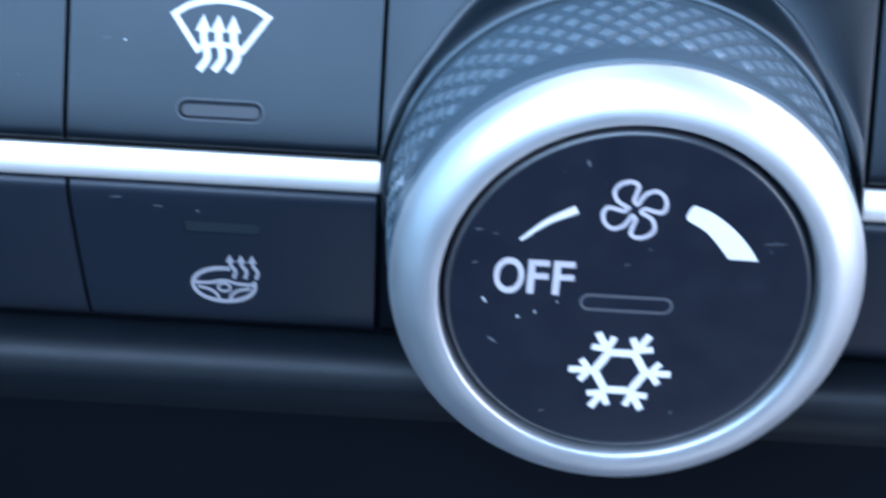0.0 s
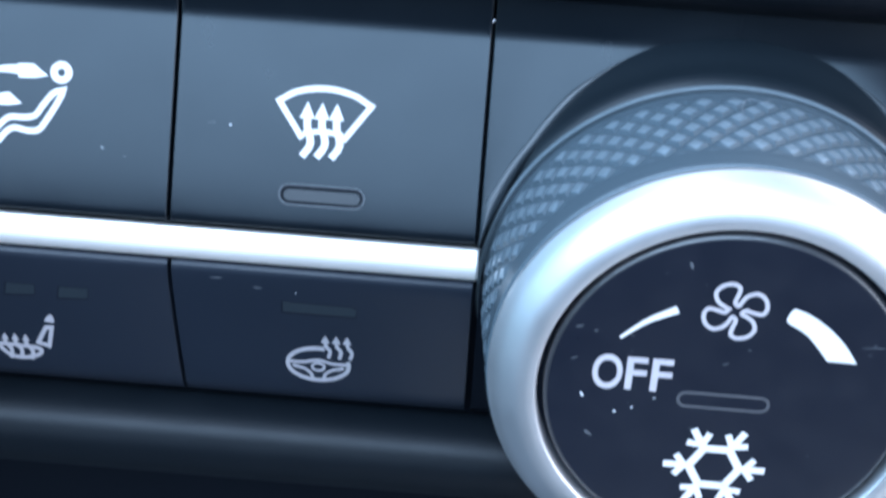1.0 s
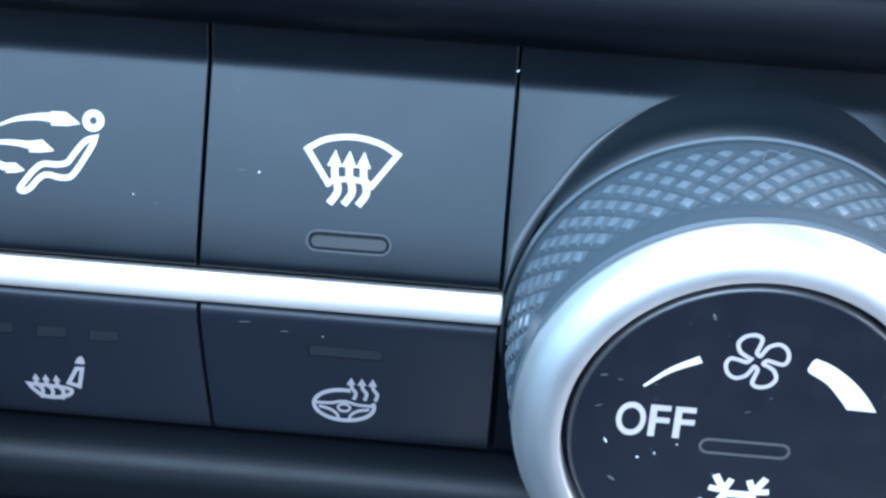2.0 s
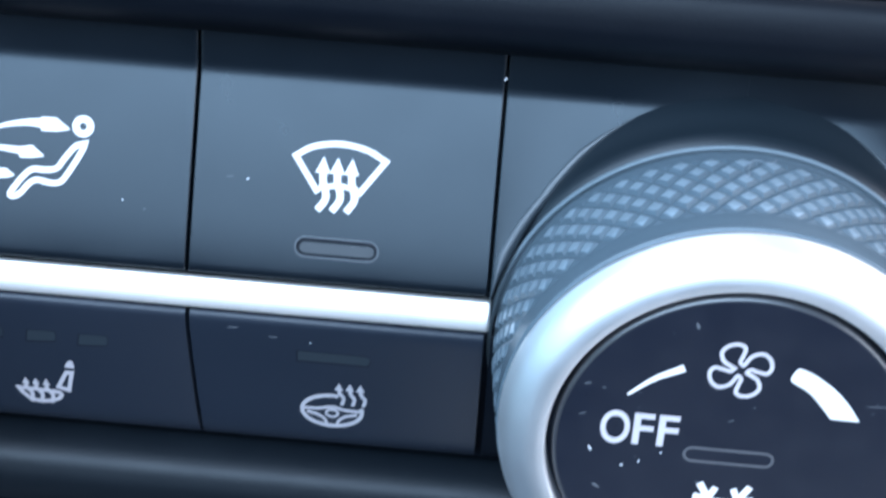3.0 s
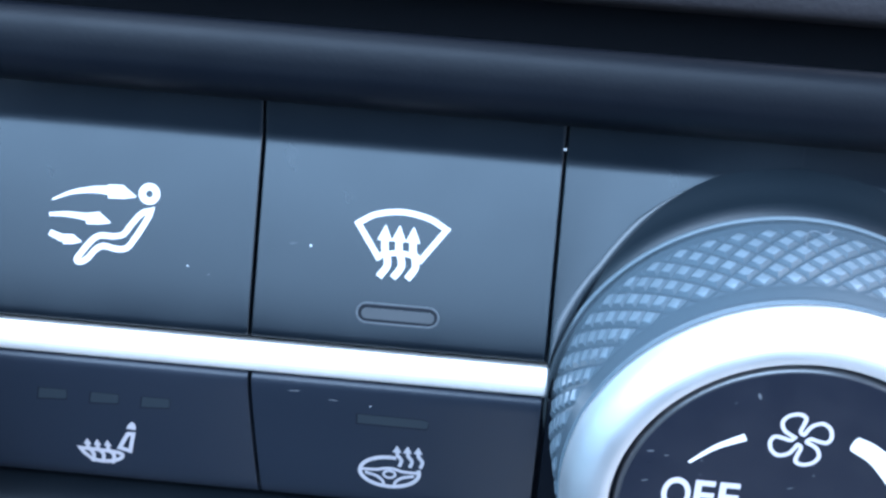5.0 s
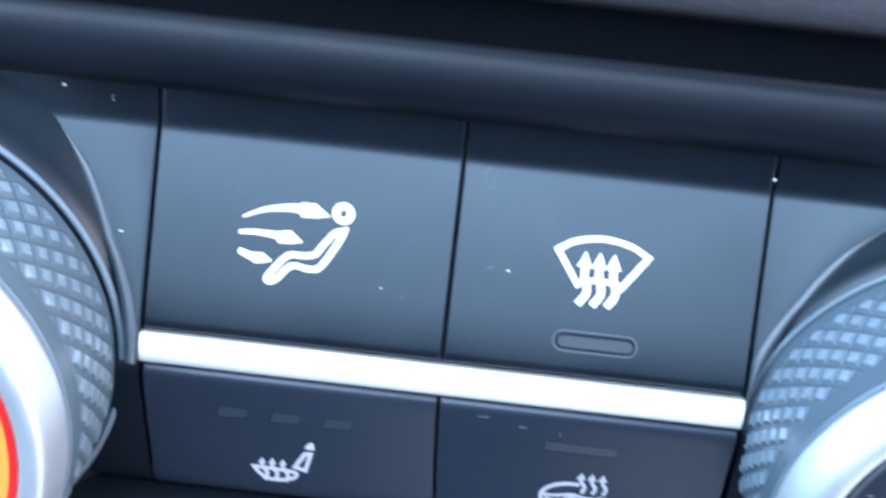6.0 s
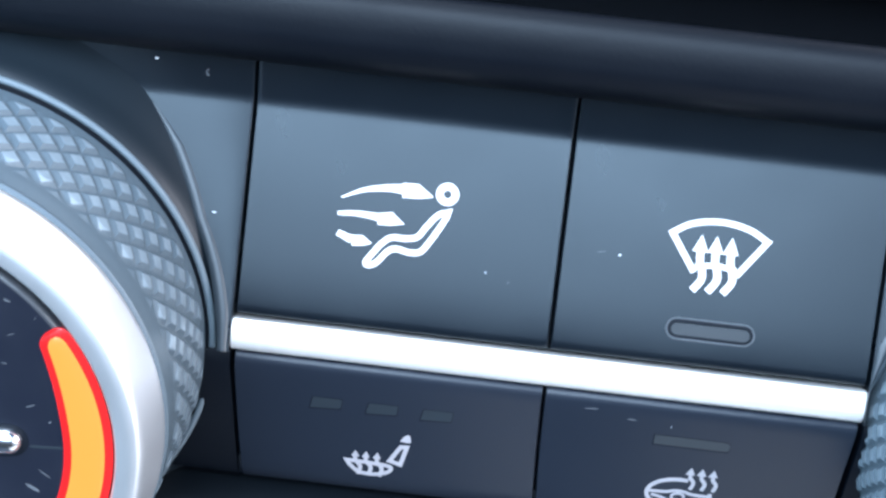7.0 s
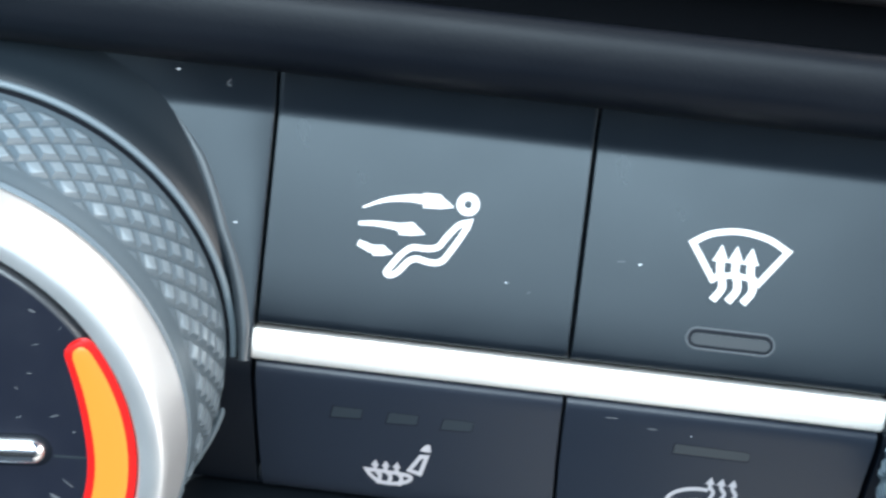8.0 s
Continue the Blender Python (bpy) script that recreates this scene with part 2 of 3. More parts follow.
class KnobAxis:
    """A knob's own frame: its centre, the way it points, and its size against the fan knob."""

    def __init__(self, centre, axis, size=1.0):
        self.c, self.a, self.size = Vector(centre), Vector(axis).normalized(), size
        self.u = (Vector((1, 0, 0)) - self.a.x * self.a).normalized()
        self.v = self.a.cross(self.u)

    def at(self, u, v, w=0.0, lift=0.0):
        return self.c + self.size * (u * self.u + v * self.v + (w + lift) * self.a)

    def polar(self, p):
        """Height along the axis and distance from it."""
        d = (p - self.c) / self.size
        h = d.dot(self.a)
        return h, (d - h * self.a).length


RIGHT_KNOB = KnobAxis((52.57, -11.37, -10.54), (0, -0.9186, -0.3952))
LEFT_KNOB = KnobAxis((-56.27, -17.0, -10.14), (0.048, -0.9186, -0.322), 1.13)


# ---- the closed place around: plain cabin shell with a glass roof and side windows left open ----
def slab(name, lo, hi, label, mat=None):
    bm = bmesh.new()
    bmesh.ops.create_cube(bm, size=1)
    for v in bm.verts:
        v.co = Vector([(a + b) / 2 + c * (b - a) for a, b, c in zip(lo, hi, v.co)]) * 1000
    ob = new(name, finish(bm, name, mat or CABIN))
    return tagged(ob, label, name.split("_")[0], kind="structure")


slab("floor", (-0.8, -1.3, 0.25), (0.8, 0.5, 0.30), "grey plain cabin floor", CARPET)
# unseen reflector, added for the warm bounce in the lower keys
slab("floor_raised", (0.08, -0.70, 0.30), (0.8, -0.26, 0.46), "unseen cream slab added to reflect warm light onto the controls", CREAM)
slab("wall_front", (-0.8, 0.45, 0.30), (0.8, 0.50, 1.15), "dark plain bulkhead behind the dashboard", DARKCABIN)
slab("wall_rear", (-0.8, -1.35, 0.30), (0.8, -1.30, 1.15), "dark plain cabin rear wall", DARKCABIN)
slab("wall_left", (-0.85, -1.3, 0.30), (-0.80, 0.45, 0.78), "grey plain cabin side below the window", CARPET)
slab("wall_right", (0.80, -1.3, 0.30), (0.85, 0.45, 0.95), "pale beige plain cabin side below the window", BEIGE)
slab("ceiling_front", (-0.85, 0.10, 1.55), (0.85, 0.50, 1.60), "pale plain roof lining ahead of the glass roof")
slab("ceiling_rear", (-0.85, -1.35, 1.55), (0.85, -0.95, 1.60), "pale plain roof lining behind the glass roof")

# ---- dashboard round the controls ----
# dark carrier behind the keys, seen in the gaps
single("panel_carrier", extruded([(3.2, 24.5), (14, 25), (24, -30), (17, -26), (12.5, -16.8), (4.4, -4.0), (4.0, -3.0), (3.2, 1.0)], -110, 110), GAP,
       "black carrier behind the climate keys", "panel", "structure")

# overhanging rail above the keys
rail = curve([(8, 24.4), (-0.5, 23.9), (-5.2, 24.0), (-7.6, 24.6), (-8.9, 25.8), (-9.5, 27.2), (-9.8, 28.6), (-9.8, 29.7), (-9.4, 30.6), (-8.6, 31.05), (-7.0, 31.1), (-3.0, 30.9), (6, 30.2), (18, 29.5)], 6)
single("dashboard_rail", extruded([tuple(p) for p in rail] + [(18, 26)], -115, 115), RAIL,
       "soft rounded black rail overhanging the climate keys", "trim", "structure", smooth=30)
# recess behind the rail, its shade painted in as near-black
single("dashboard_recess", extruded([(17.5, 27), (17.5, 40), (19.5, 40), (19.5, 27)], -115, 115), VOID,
       "recess between the rail and the pad, blackened for its shade", "trim", "structure")
# grained pad above the rail
pad = curve([(17.4, 37.4), (3.0, 36.1), (-1.2, 36.0), (-2.8, 37.0), (-3.2, 40.2), (-2.0, 48), (2, 60)], 5)
single("dashboard_pad", extruded([tuple(p) for p in pad] + [(22, 60), (22, 38.5)], -115, 115), PAD,
       "grained grey vinyl pad of the dashboard", "trim", "structure", smooth=60)
# ledge below the lower keys
ledge = curve([(12.0, -18.3), (10.9, -18.9), (9.7, -19.7), (8.8, -20.5), (8.3, -21.4), (8.2, -22.5), (8.5, -24.0), (9.5, -25.5), (11.2, -27.0)], 6)
single("lower_ledge", extruded([tuple(p) for p in ledge] + [(17, -27.0), (17.5, -18.3)], -115, 115), LEDGE,
       "soft rounded black ledge under the climate keys", "trim", "structure", smooth=40)
# carries on the ledge's curve; the shade below it is painted near-black
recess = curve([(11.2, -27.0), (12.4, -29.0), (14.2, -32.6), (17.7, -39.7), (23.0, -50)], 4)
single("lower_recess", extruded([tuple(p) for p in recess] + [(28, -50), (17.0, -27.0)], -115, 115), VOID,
       "recess under the ledge, blackened for its shade", "trim", "structure")

# ---- silver strips between the two rows ----


def strip(x0, x1):
    bm = extruded([(1.0, -0.05), (0.64, -0.22), (0.46, -0.75), (0.40, -1.5), (0.42, -2.1), (0.56, -2.55), (0.85, -2.95), (1.3, -3.2), (4.5, -3.2), (4.5, -0.05)], x0, x1)
    bevelled(bm, 0.3, 55, 3)
    return bm


single("trim_strip", strip(-30.3, 29.95), STRIP, "satin silver trim strip between the two rows of keys", "trim")
single("trim_strip", strip(75.6, 108), STRIP, "satin silver trim strip beside the fan knob", "trim")

# ---- keys ----
HALF = 0.18


def front_y(z):
    """The upper keys' front: flat, then leaning forward above a soft crease at z = 20.35."""
    d, r = z - 20.35, 0.6
    return 0.0 if d < -r else -0.345 * (d if d > r else (d + r) ** 2 / (4 * r))


TOP_PROFILE = [(0.9, 0.36), (0.5, 0.42), (0.28, 0.6), (0.17, 0.9), (0.12, 1.4), (0.085, 2.0), (0.05, 2.8), (0.025, 3.8), (0.008, 5.0), (0.0, 6.5)]
TOP_PROFILE += [(front_y(z), z) for z in (19.0, 19.55, 19.82, 20.08, 20.35, 20.62, 20.88, 21.15, 21.8, 24.7)] + [(3.4, 24.8), (3.4, 0.55)]


def cushioned(profile, x0, x1):
    """An outline of (y, z) drawn out from x0 to x1, whose front falls away softly towards both ends."""
    bm, rings = bmesh.new(), []
    ends = ((0.0, 0.4), (0.02, 0.17), (0.07, 0.05), (0.14, 0.0), (0.5, 0.0))
    for x, back in [(x0 + a, b) for a, b in ends] + [(x1 - a, b) for a, b in reversed(ends)]:
        rings.append([bm.verts.new((x, y + (back if y < 3 else 0), z)) for y, z in profile])
    for a, b in zip(rings, rings[1:]):
        for i in range(len(profile)):
            j = (i + 1) % len(profile)
            bm.faces.new((a[i], a[j], b[j], b[i]))
    bm.faces.new(rings[0])
    bm.faces.new(rings[-1])
    return bm


def upper_key(x0, x1, label, group="upper keys"):
    key = thing("push_button", ((x0 + x1) / 2, 0, 11), label, "button", group)
    return part("cap", cushioned(TOP_PROFILE, x0 + 0.13, x1 - 0.13), KEY, key, smooth=35)


def lower_key(x0, x1, label, group="lower keys"):
    key = thing("push_button", ((x0 + x1) / 2, 4, -10), label, "button", group)
    front = [lower(0, z, w) for z, w in ((-3.72, -0.75), (-3.8, -0.45), (-4.05, -0.2), (-4.5, -0.06), (-5.3, 0.01), (-10.0, 0.0), (-13.5, 0.0), (-15.6, -0.02), (-16.7, -0.12), (-17.5, -0.36), (-18.0, -0.8), (-18.2, -1.4))]
    bm = extruded([(p.y, p.z) for p in front] + [(13.5, -18.25), (4.2, -3.72)], x0 + HALF, x1 - HALF)
    bevelled(bm, 0.15, 30)
    for v in bm.verts:
        if abs(v.co.x - 0.05) < 0.6 or abs(v.co.x + 29.55) < 0.6:
            v.co.x += 0.75 * max(0.0, (-5.5 - v.co.z) / 11.5) ** 1.3
    return part("cap", bm, LOWKEY, key)


air_cap = upper_key(-29.65, -0.12, "satin dark grey push button with a white airflow symbol")
defrost_cap = upper_key(-0.12, 29.65, "satin dark grey push button with a white windscreen defrost symbol")
upper_key(75.7, 108, "satin dark grey push button beside the fan knob")
seat_cap = lower_key(-29.55, 0.05, "dark push button with a white heated seat symbol")
wheel_cap = lower_key(0.05, 29.75, "dark push button with a white heated steering wheel symbol")
lower_key(75.7, 108, "dark push button under the silver strip")

# apron that closes the gaps at the foot of the lower keys
foot = [lower(0, z, w) for z, w in ((-16.3, -1.6), (-16.6, -1.2), (-17.0, -0.9), (-17.5, -0.8), (-18.0, -1.05), (-18.2, -1.55))]
single("key_apron", extruded([(p.y, p.z) for p in foot] + [(14, -18.2), (12, -16.5)], -29.4, 29.6), GAP, "dark apron at the foot of the lower keys", "trim", "structure")

# airflow symbol
bm = stroke(bmesh.new(), ring2d(-11.1, 13.72, 0.72, n=36), 0.68, upper, closed=True)
part("symbol_head", bm, PRINT, air_cap)
for spine, wide, tip in (
        ([(-20.8, 12.35), (-18.8, 13.25), (-16.6, 13.68), (-15.2, 13.72)], [0.15, 0.62, 0.85, 0.9], (-15.3, 14.3, -13.8, 14.35, -12.35, 13.3, -13.6, 13.02, -15.2, 12.95)),
        ([(-21.0, 10.85), (-19.4, 11.0), (-17.9, 10.95), (-17.0, 10.85)], [0.35, 0.5, 0.6, 0.75], (-17.3, 11.25, -16.0, 11.5, -14.75, 10.5, -16.0, 10.25, -17.2, 10.2)),
        ([(-20.85, 9.05), (-20.2, 8.82), (-19.5, 8.55)], [0.55, 0.6, 0.75], (-19.6, 8.95, -18.5, 9.05, -17.55, 8.38, -18.4, 8.1, -19.4, 8.0))):
    line = curve(spine, 6)
    widths = [wide[0] + (wide[-1] - wide[0]) * i / (len(line) - 1) for i in range(len(line))]
    bm = stroke(bmesh.new(), line, widths, upper)
    plate(bm, list(zip(tip[0::2], tip[1::2])), upper, 0.045)
    part("symbol_arrow", bm, PRINT, air_cap)
seat_line = curve([(-10.85, 12.05), (-11.75, 11.7), (-12.75, 10.45), (-13.4, 9.5), (-14.4, 9.2), (-15.8, 9.15), (-16.65, 8.5), (-17.4, 7.5), (-17.95, 6.6),
                   (-17.6, 6.35), (-16.9, 6.75), (-16.1, 7.75), (-15.3, 8.15), (-14.0, 7.95), (-13.0, 8.15), (-12.3, 9.1), (-11.5, 10.5), (-10.95, 11.6)], 4)
part("symbol_seat", stroke(bmesh.new(), seat_line, 0.56, upper, closed=True), PRINT, air_cap)

# defrost symbol
ox, oz = 14.22, 12.97


def shifted(points):
    return [(ox + u, oz + v) for u, v in points]


fan_outline = [(ox + u, oz + v) for u, v in [(-4.35, -0.3)] + [tuple(p) for p in curve([(-4.35, -0.3), (-2.6, 0.7), (0.0, 1.12), (2.6, 0.7), (4.45, -0.25)], 6)][1:]]
bm = stroke(bmesh.new(), fan_outline + shifted([(1.95, -3.7)]), 0.56, upper)
stroke(bm, shifted([(-1.95, -3.75), (-4.5, -0.1)]), 0.56, upper, proud=0.045)
stroke(bm, [tuple(p) for p in curve(shifted([(-1.9, -3.25), (0.0, -2.95), (1.9, -3.2)]), 5)], 0.5, upper, proud=0.043)
part("symbol_windscreen", bm, PRINT, defrost_cap)
for dx in (-1.6, -0.2, 1.2):
    shaft = curve(shifted([(dx + 0.02, -1.6), (dx + 0.1, -2.7), (dx + 0.4, -3.6), (dx + 0.4, -4.4), (dx - 0.28, -5.45)]), 6)
    bm = stroke(bmesh.new(), shaft, 0.68, upper, proud=0.05)
    plate(bm, shifted([(dx, -0.22), (dx + 0.72, -1.8), (dx - 0.72, -1.8)]), upper, 0.055)
    part("symbol_arrow", bm, PRINT, defrost_cap)


def indicator(parent, outline):
    """A flat unlit light window with a fine dark joint round it."""
    cx, cy = (sum(p[k] for p in outline) / len(outline) for k in (0, 1))
    wide, high = (max(p[k] for p in outline) - min(p[k] for p in outline) for k in (0, 1))
    joint = [(cx + (x - cx) * (1 + 0.2 / wide), cy - 0.04 + (y - cy) * (1 + 0.2 / high)) for x, y in outline]
    frame_part = part("light_joint", plate(bmesh.new(), joint, lower, 0.015), GAP, parent)
    part("indicator_light", plate(bmesh.new(), outline, lower, 0.035), LED_OFF, frame_part, "unlit grey indicator light")


def lens(parent, u, v, half, r, place, mat, rim):
    """A long indicator lens, slightly proud inside a dark groove with a moulded lip."""
    groove = part("lens_groove", plate(bmesh.new(), stadium(u, v, half + 0.02, r + 0.02), place, 0.012), GAP, parent)
    bm = plate(bmesh.new(), stadium(u + 0.03, v - 0.05, half - 0.3, r - 0.3), place, 0.05)
    part("lens", bm, mat, groove, "unlit indicator lens")
    lip = bmesh.new()
    stroke(lip, stadium(u, v, half + 0.13, r + 0.13), 0.17, place, closed=True, proud=0.1)
    bevelled(lip, 0.06, 50)
    part("lens_lip", lip, rim, groove)


lens(defrost_cap, 14.5, 3.85, 3.95, 0.85, upper, CLEAR, LENSLIP)

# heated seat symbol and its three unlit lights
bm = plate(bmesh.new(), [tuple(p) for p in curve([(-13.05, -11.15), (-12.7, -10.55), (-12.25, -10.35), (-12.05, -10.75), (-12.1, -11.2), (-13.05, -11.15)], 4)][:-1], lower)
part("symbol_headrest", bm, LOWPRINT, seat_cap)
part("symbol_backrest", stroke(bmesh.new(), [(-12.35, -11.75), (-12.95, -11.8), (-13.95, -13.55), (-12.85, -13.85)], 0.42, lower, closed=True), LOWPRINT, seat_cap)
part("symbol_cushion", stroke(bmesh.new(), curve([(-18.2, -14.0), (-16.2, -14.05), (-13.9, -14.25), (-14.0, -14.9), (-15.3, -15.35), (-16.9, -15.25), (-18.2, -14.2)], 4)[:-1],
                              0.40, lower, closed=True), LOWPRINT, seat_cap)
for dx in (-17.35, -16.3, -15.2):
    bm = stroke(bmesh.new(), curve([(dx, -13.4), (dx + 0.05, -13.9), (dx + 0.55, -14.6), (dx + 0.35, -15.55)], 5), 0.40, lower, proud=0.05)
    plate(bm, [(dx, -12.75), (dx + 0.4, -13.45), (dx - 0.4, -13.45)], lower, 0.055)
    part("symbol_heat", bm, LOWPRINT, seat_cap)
for x in (-20.45, -15.05, -9.75):
    indicator(seat_cap, [(x - 1.3, -7.22), (x + 1.45, -7.2), (x + 1.5, -7.35), (x + 1.42, -8.15), (x + 1.25, -8.25), (x - 1.55, -8.4)])

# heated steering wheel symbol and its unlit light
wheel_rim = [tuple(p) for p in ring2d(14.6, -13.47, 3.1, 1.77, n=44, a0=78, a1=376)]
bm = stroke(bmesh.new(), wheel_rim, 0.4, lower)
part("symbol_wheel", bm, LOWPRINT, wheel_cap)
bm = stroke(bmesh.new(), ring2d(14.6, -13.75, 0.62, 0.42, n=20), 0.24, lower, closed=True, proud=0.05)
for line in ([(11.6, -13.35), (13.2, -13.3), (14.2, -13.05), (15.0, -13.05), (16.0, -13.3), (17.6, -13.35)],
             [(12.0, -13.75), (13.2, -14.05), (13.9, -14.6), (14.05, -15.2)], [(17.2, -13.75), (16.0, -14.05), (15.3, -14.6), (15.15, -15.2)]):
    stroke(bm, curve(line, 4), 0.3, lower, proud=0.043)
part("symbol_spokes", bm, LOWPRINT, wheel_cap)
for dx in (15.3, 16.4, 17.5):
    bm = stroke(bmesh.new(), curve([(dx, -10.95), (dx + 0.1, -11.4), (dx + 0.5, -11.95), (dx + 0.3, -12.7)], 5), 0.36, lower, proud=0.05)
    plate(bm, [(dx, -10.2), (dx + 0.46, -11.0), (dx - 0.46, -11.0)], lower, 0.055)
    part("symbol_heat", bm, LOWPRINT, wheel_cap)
indicator(wheel_cap, [(11.1, -6.9), (17.8, -6.95), (18.2, -7.05), (18.35, -7.4), (18.3, -7.8), (18.1, -7.95), (11.1, -7.95)])

# ---- fascia round the knobs, with the round cut-out ----


def collar_profile(*flare):
    """The conical collar's outline: a rounded lip, then a flare that opens towards its foot."""
    lip = [(22.2, -17.6), (22.65, -17.9), (23.0, -18.3), (23.3, -18.8)]
    return lip + [tuple(p) for p in curve([(23.3, -18.8)] + list(zip(flare, (-20.0, -21.5, -22.9, -24.2, -25.2))), 5)][1:]


RIGHT_KNOB.collar = collar_profile(23.75, 24.5, 25.2, 26.0, 26.8)
LEFT_KNOB.collar = collar_profile(23.95, 24.95, 26.0, 27.5, 28.9)


def collar_radius(collar, h):
    for (r0, h0), (r1, h1) in zip(collar[3:], collar[4:]):
        if h >= h1:
            return max(23.3, r0 + (r1 - r0) * (h - h0) / (h1 - h0))
    return collar[-1][0]


def cut_half(knob_axis, side, y, z):
    """Half the width of the cut-out round a knob at a height on the panel: where the collar comes through it."""
    near, far = 0.0, 40.0
    for _ in range(24):
        mid = (near + far) / 2
        h, r = knob_axis.polar(Vector((knob_axis.c.x + side * mid, y, z)))
        near, far = (mid, far) if r < collar_radius(knob_axis.collar, h) + 0.05 else (near, mid)
    return near if near > 0.01 else 0.0


def fascia(knob_axis, x0, x1, label):
    cx = knob_axis.c.x
    ob = thing("fascia_panel", (cx, 0, 12), label, "panel", "panels round the knobs")
    levels = [-3.3 + 22.3 * i / 44 for i in range(45)] + [19.3 + 2.2 * i / 12 for i in range(13)] + [21.8 + 2.9 * i / 6 for i in range(7)]
    for side, outer in ((-1, x0), (1, x1)):
        bm, rim = bmesh.new(), bmesh.new()
        rows, rims = [], []
        for z in levels:
            y = front_y(z)
            cut = cut_half(knob_axis, side, y, z)
            edge = cx + side * cut
            room = abs(outer - edge) if (outer - edge) * side > 0 else 0.02
            edge = outer - side * room
            k = min(1, room / 1.35) * min(1, max(0.02, (19.5 - z) / 4))
            g = min(1, room / 0.4) * min(1, max(0.02, (19.5 - z) / 4))
            k = k if cut else 0.004
            o = min(1, room / 0.5)
            rows.append([bm.verts.new(p) for p in ((outer, y + 3, z), (outer, y + 0.3 * o, z), (outer - side * 0.05 * o, y + 0.08 * o, z), (outer - side * 0.2 * o, y, z),
                                                   (edge + side * 1.0 * k, y, z), (edge + side * 0.9 * k, y, z), (edge + side * 0.88 * k, y + 0.4, z))])
            if z > 19.25 or not cut:
                continue
            rims.append([rim.verts.new(p) for p in ((edge + side * 0.98 * k, y + 0.02, z), (edge + side * 0.85 * k, y - 0.07 * g, z), (edge + side * 0.6 * k, y - 0.17 * g, z),
                                                    (edge + side * 0.3 * k, y - 0.2 * g, z), (edge + side * 0.02 * k, y - 0.12 * g, z), (edge - side * 0.25 * k, y + 0.08, z),
                                                    (edge - side * 0.4 * k, y + 0.5, z))])
        for shape, lines in ((bm, rows), (rim, rims)):
            for p, q in zip(lines, lines[1:]):
                for i in range(6):
                    shape.faces.new((p[i], p[i + 1], q[i + 1], q[i]))
        half = part("fascia_half", bm, KEY, ob, smooth=35)
        # rim split off from the fascia to carry its painted highlight
        part("rim", rim, RIM, half, "smooth rounded rim of the cut-out", smooth=60)
    return ob


fascia(RIGHT_KNOB, 29.78, 75.4, "satin dark grey panel cut out round the fan knob")
fascia(LEFT_KNOB, -78, -29.78, "satin dark grey panel cut out round the temperature knob")


def low_fascia(x0, x1, label):
    front = [lower(0, z, w) for z, w in ((-3.75, -0.6), (-5.0, -0.1), (-16.7, -0.2), (-17.6, -0.5), (-18.2, -1.4))]
    bm = extruded([(p.y, p.z) for p in front] + [(13.5, -18.25), (4.2, -3.75)], x0, x1, 0.1)
    for v in bm.verts:
        if abs(v.co.x + 29.85) < 0.6:
            v.co.x += 0.75 * max(0.0, (-5.5 - v.co.z) / 11.5) ** 1.3
    return single("lower_fascia", bm, RAIL, label, "panel", "structure")


low_fascia(30.2, 75.4, "dark panel under the fan knob")
low_fascia(-78, -29.85, "dark panel under the temperature knob")

# ---- knobs ----
ROUND = 49


def knurl(place, h0, h1, r0, r1):
    """The diamond-knurled grip: crossing grooves that leave small flat-topped studs. Returns the mesh and the faces of the tops."""
    nt, nh = ROUND * 16, 112
    bm = bmesh.new()
    grid, tops = [], []
    for j in range(nh + 1):
        h = h0 + (h1 - h0) * j / nh
        r = r0 + (r1 - r0) * (h - h0) / (h1 - h0)
        fade = min(1, max(0, min(j / nh - 0.07, 0.97 - j / nh)) * 12.0)
        row, top = [], []
        for i in range(nt):
            a = i / nt * ROUND
            u, v = abs(((a + h / 3.0) % 1) - 0.5) * 2, abs(((a - h / 3.0) % 1) - 0.5) * 2
            d = min(1 - u, 1 - v)
            lift = min(1, max(0, (d - 0.06) / 0.42))
            lift = lift * lift * (3 - 2 * lift)
            t, rr = 2 * math.pi * i / nt, r - 0.27 + 0.32 * fade * lift + 0.09 * (1 - fade)
            row.append(bm.verts.new(place(rr * math.cos(t), rr * math.sin(t), h)))
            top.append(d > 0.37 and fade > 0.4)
        grid.append(row)
        tops.append(top)
    for j in range(nh):
        for i in range(nt):
            k = (i + 1) % nt
            f = bm.faces.new((grid[j][i], grid[j][k], grid[j + 1][k], grid[j + 1][i]))
            # stud tops take the paler colour that stands for caught light
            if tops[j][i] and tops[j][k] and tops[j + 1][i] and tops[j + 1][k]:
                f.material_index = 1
    return bm


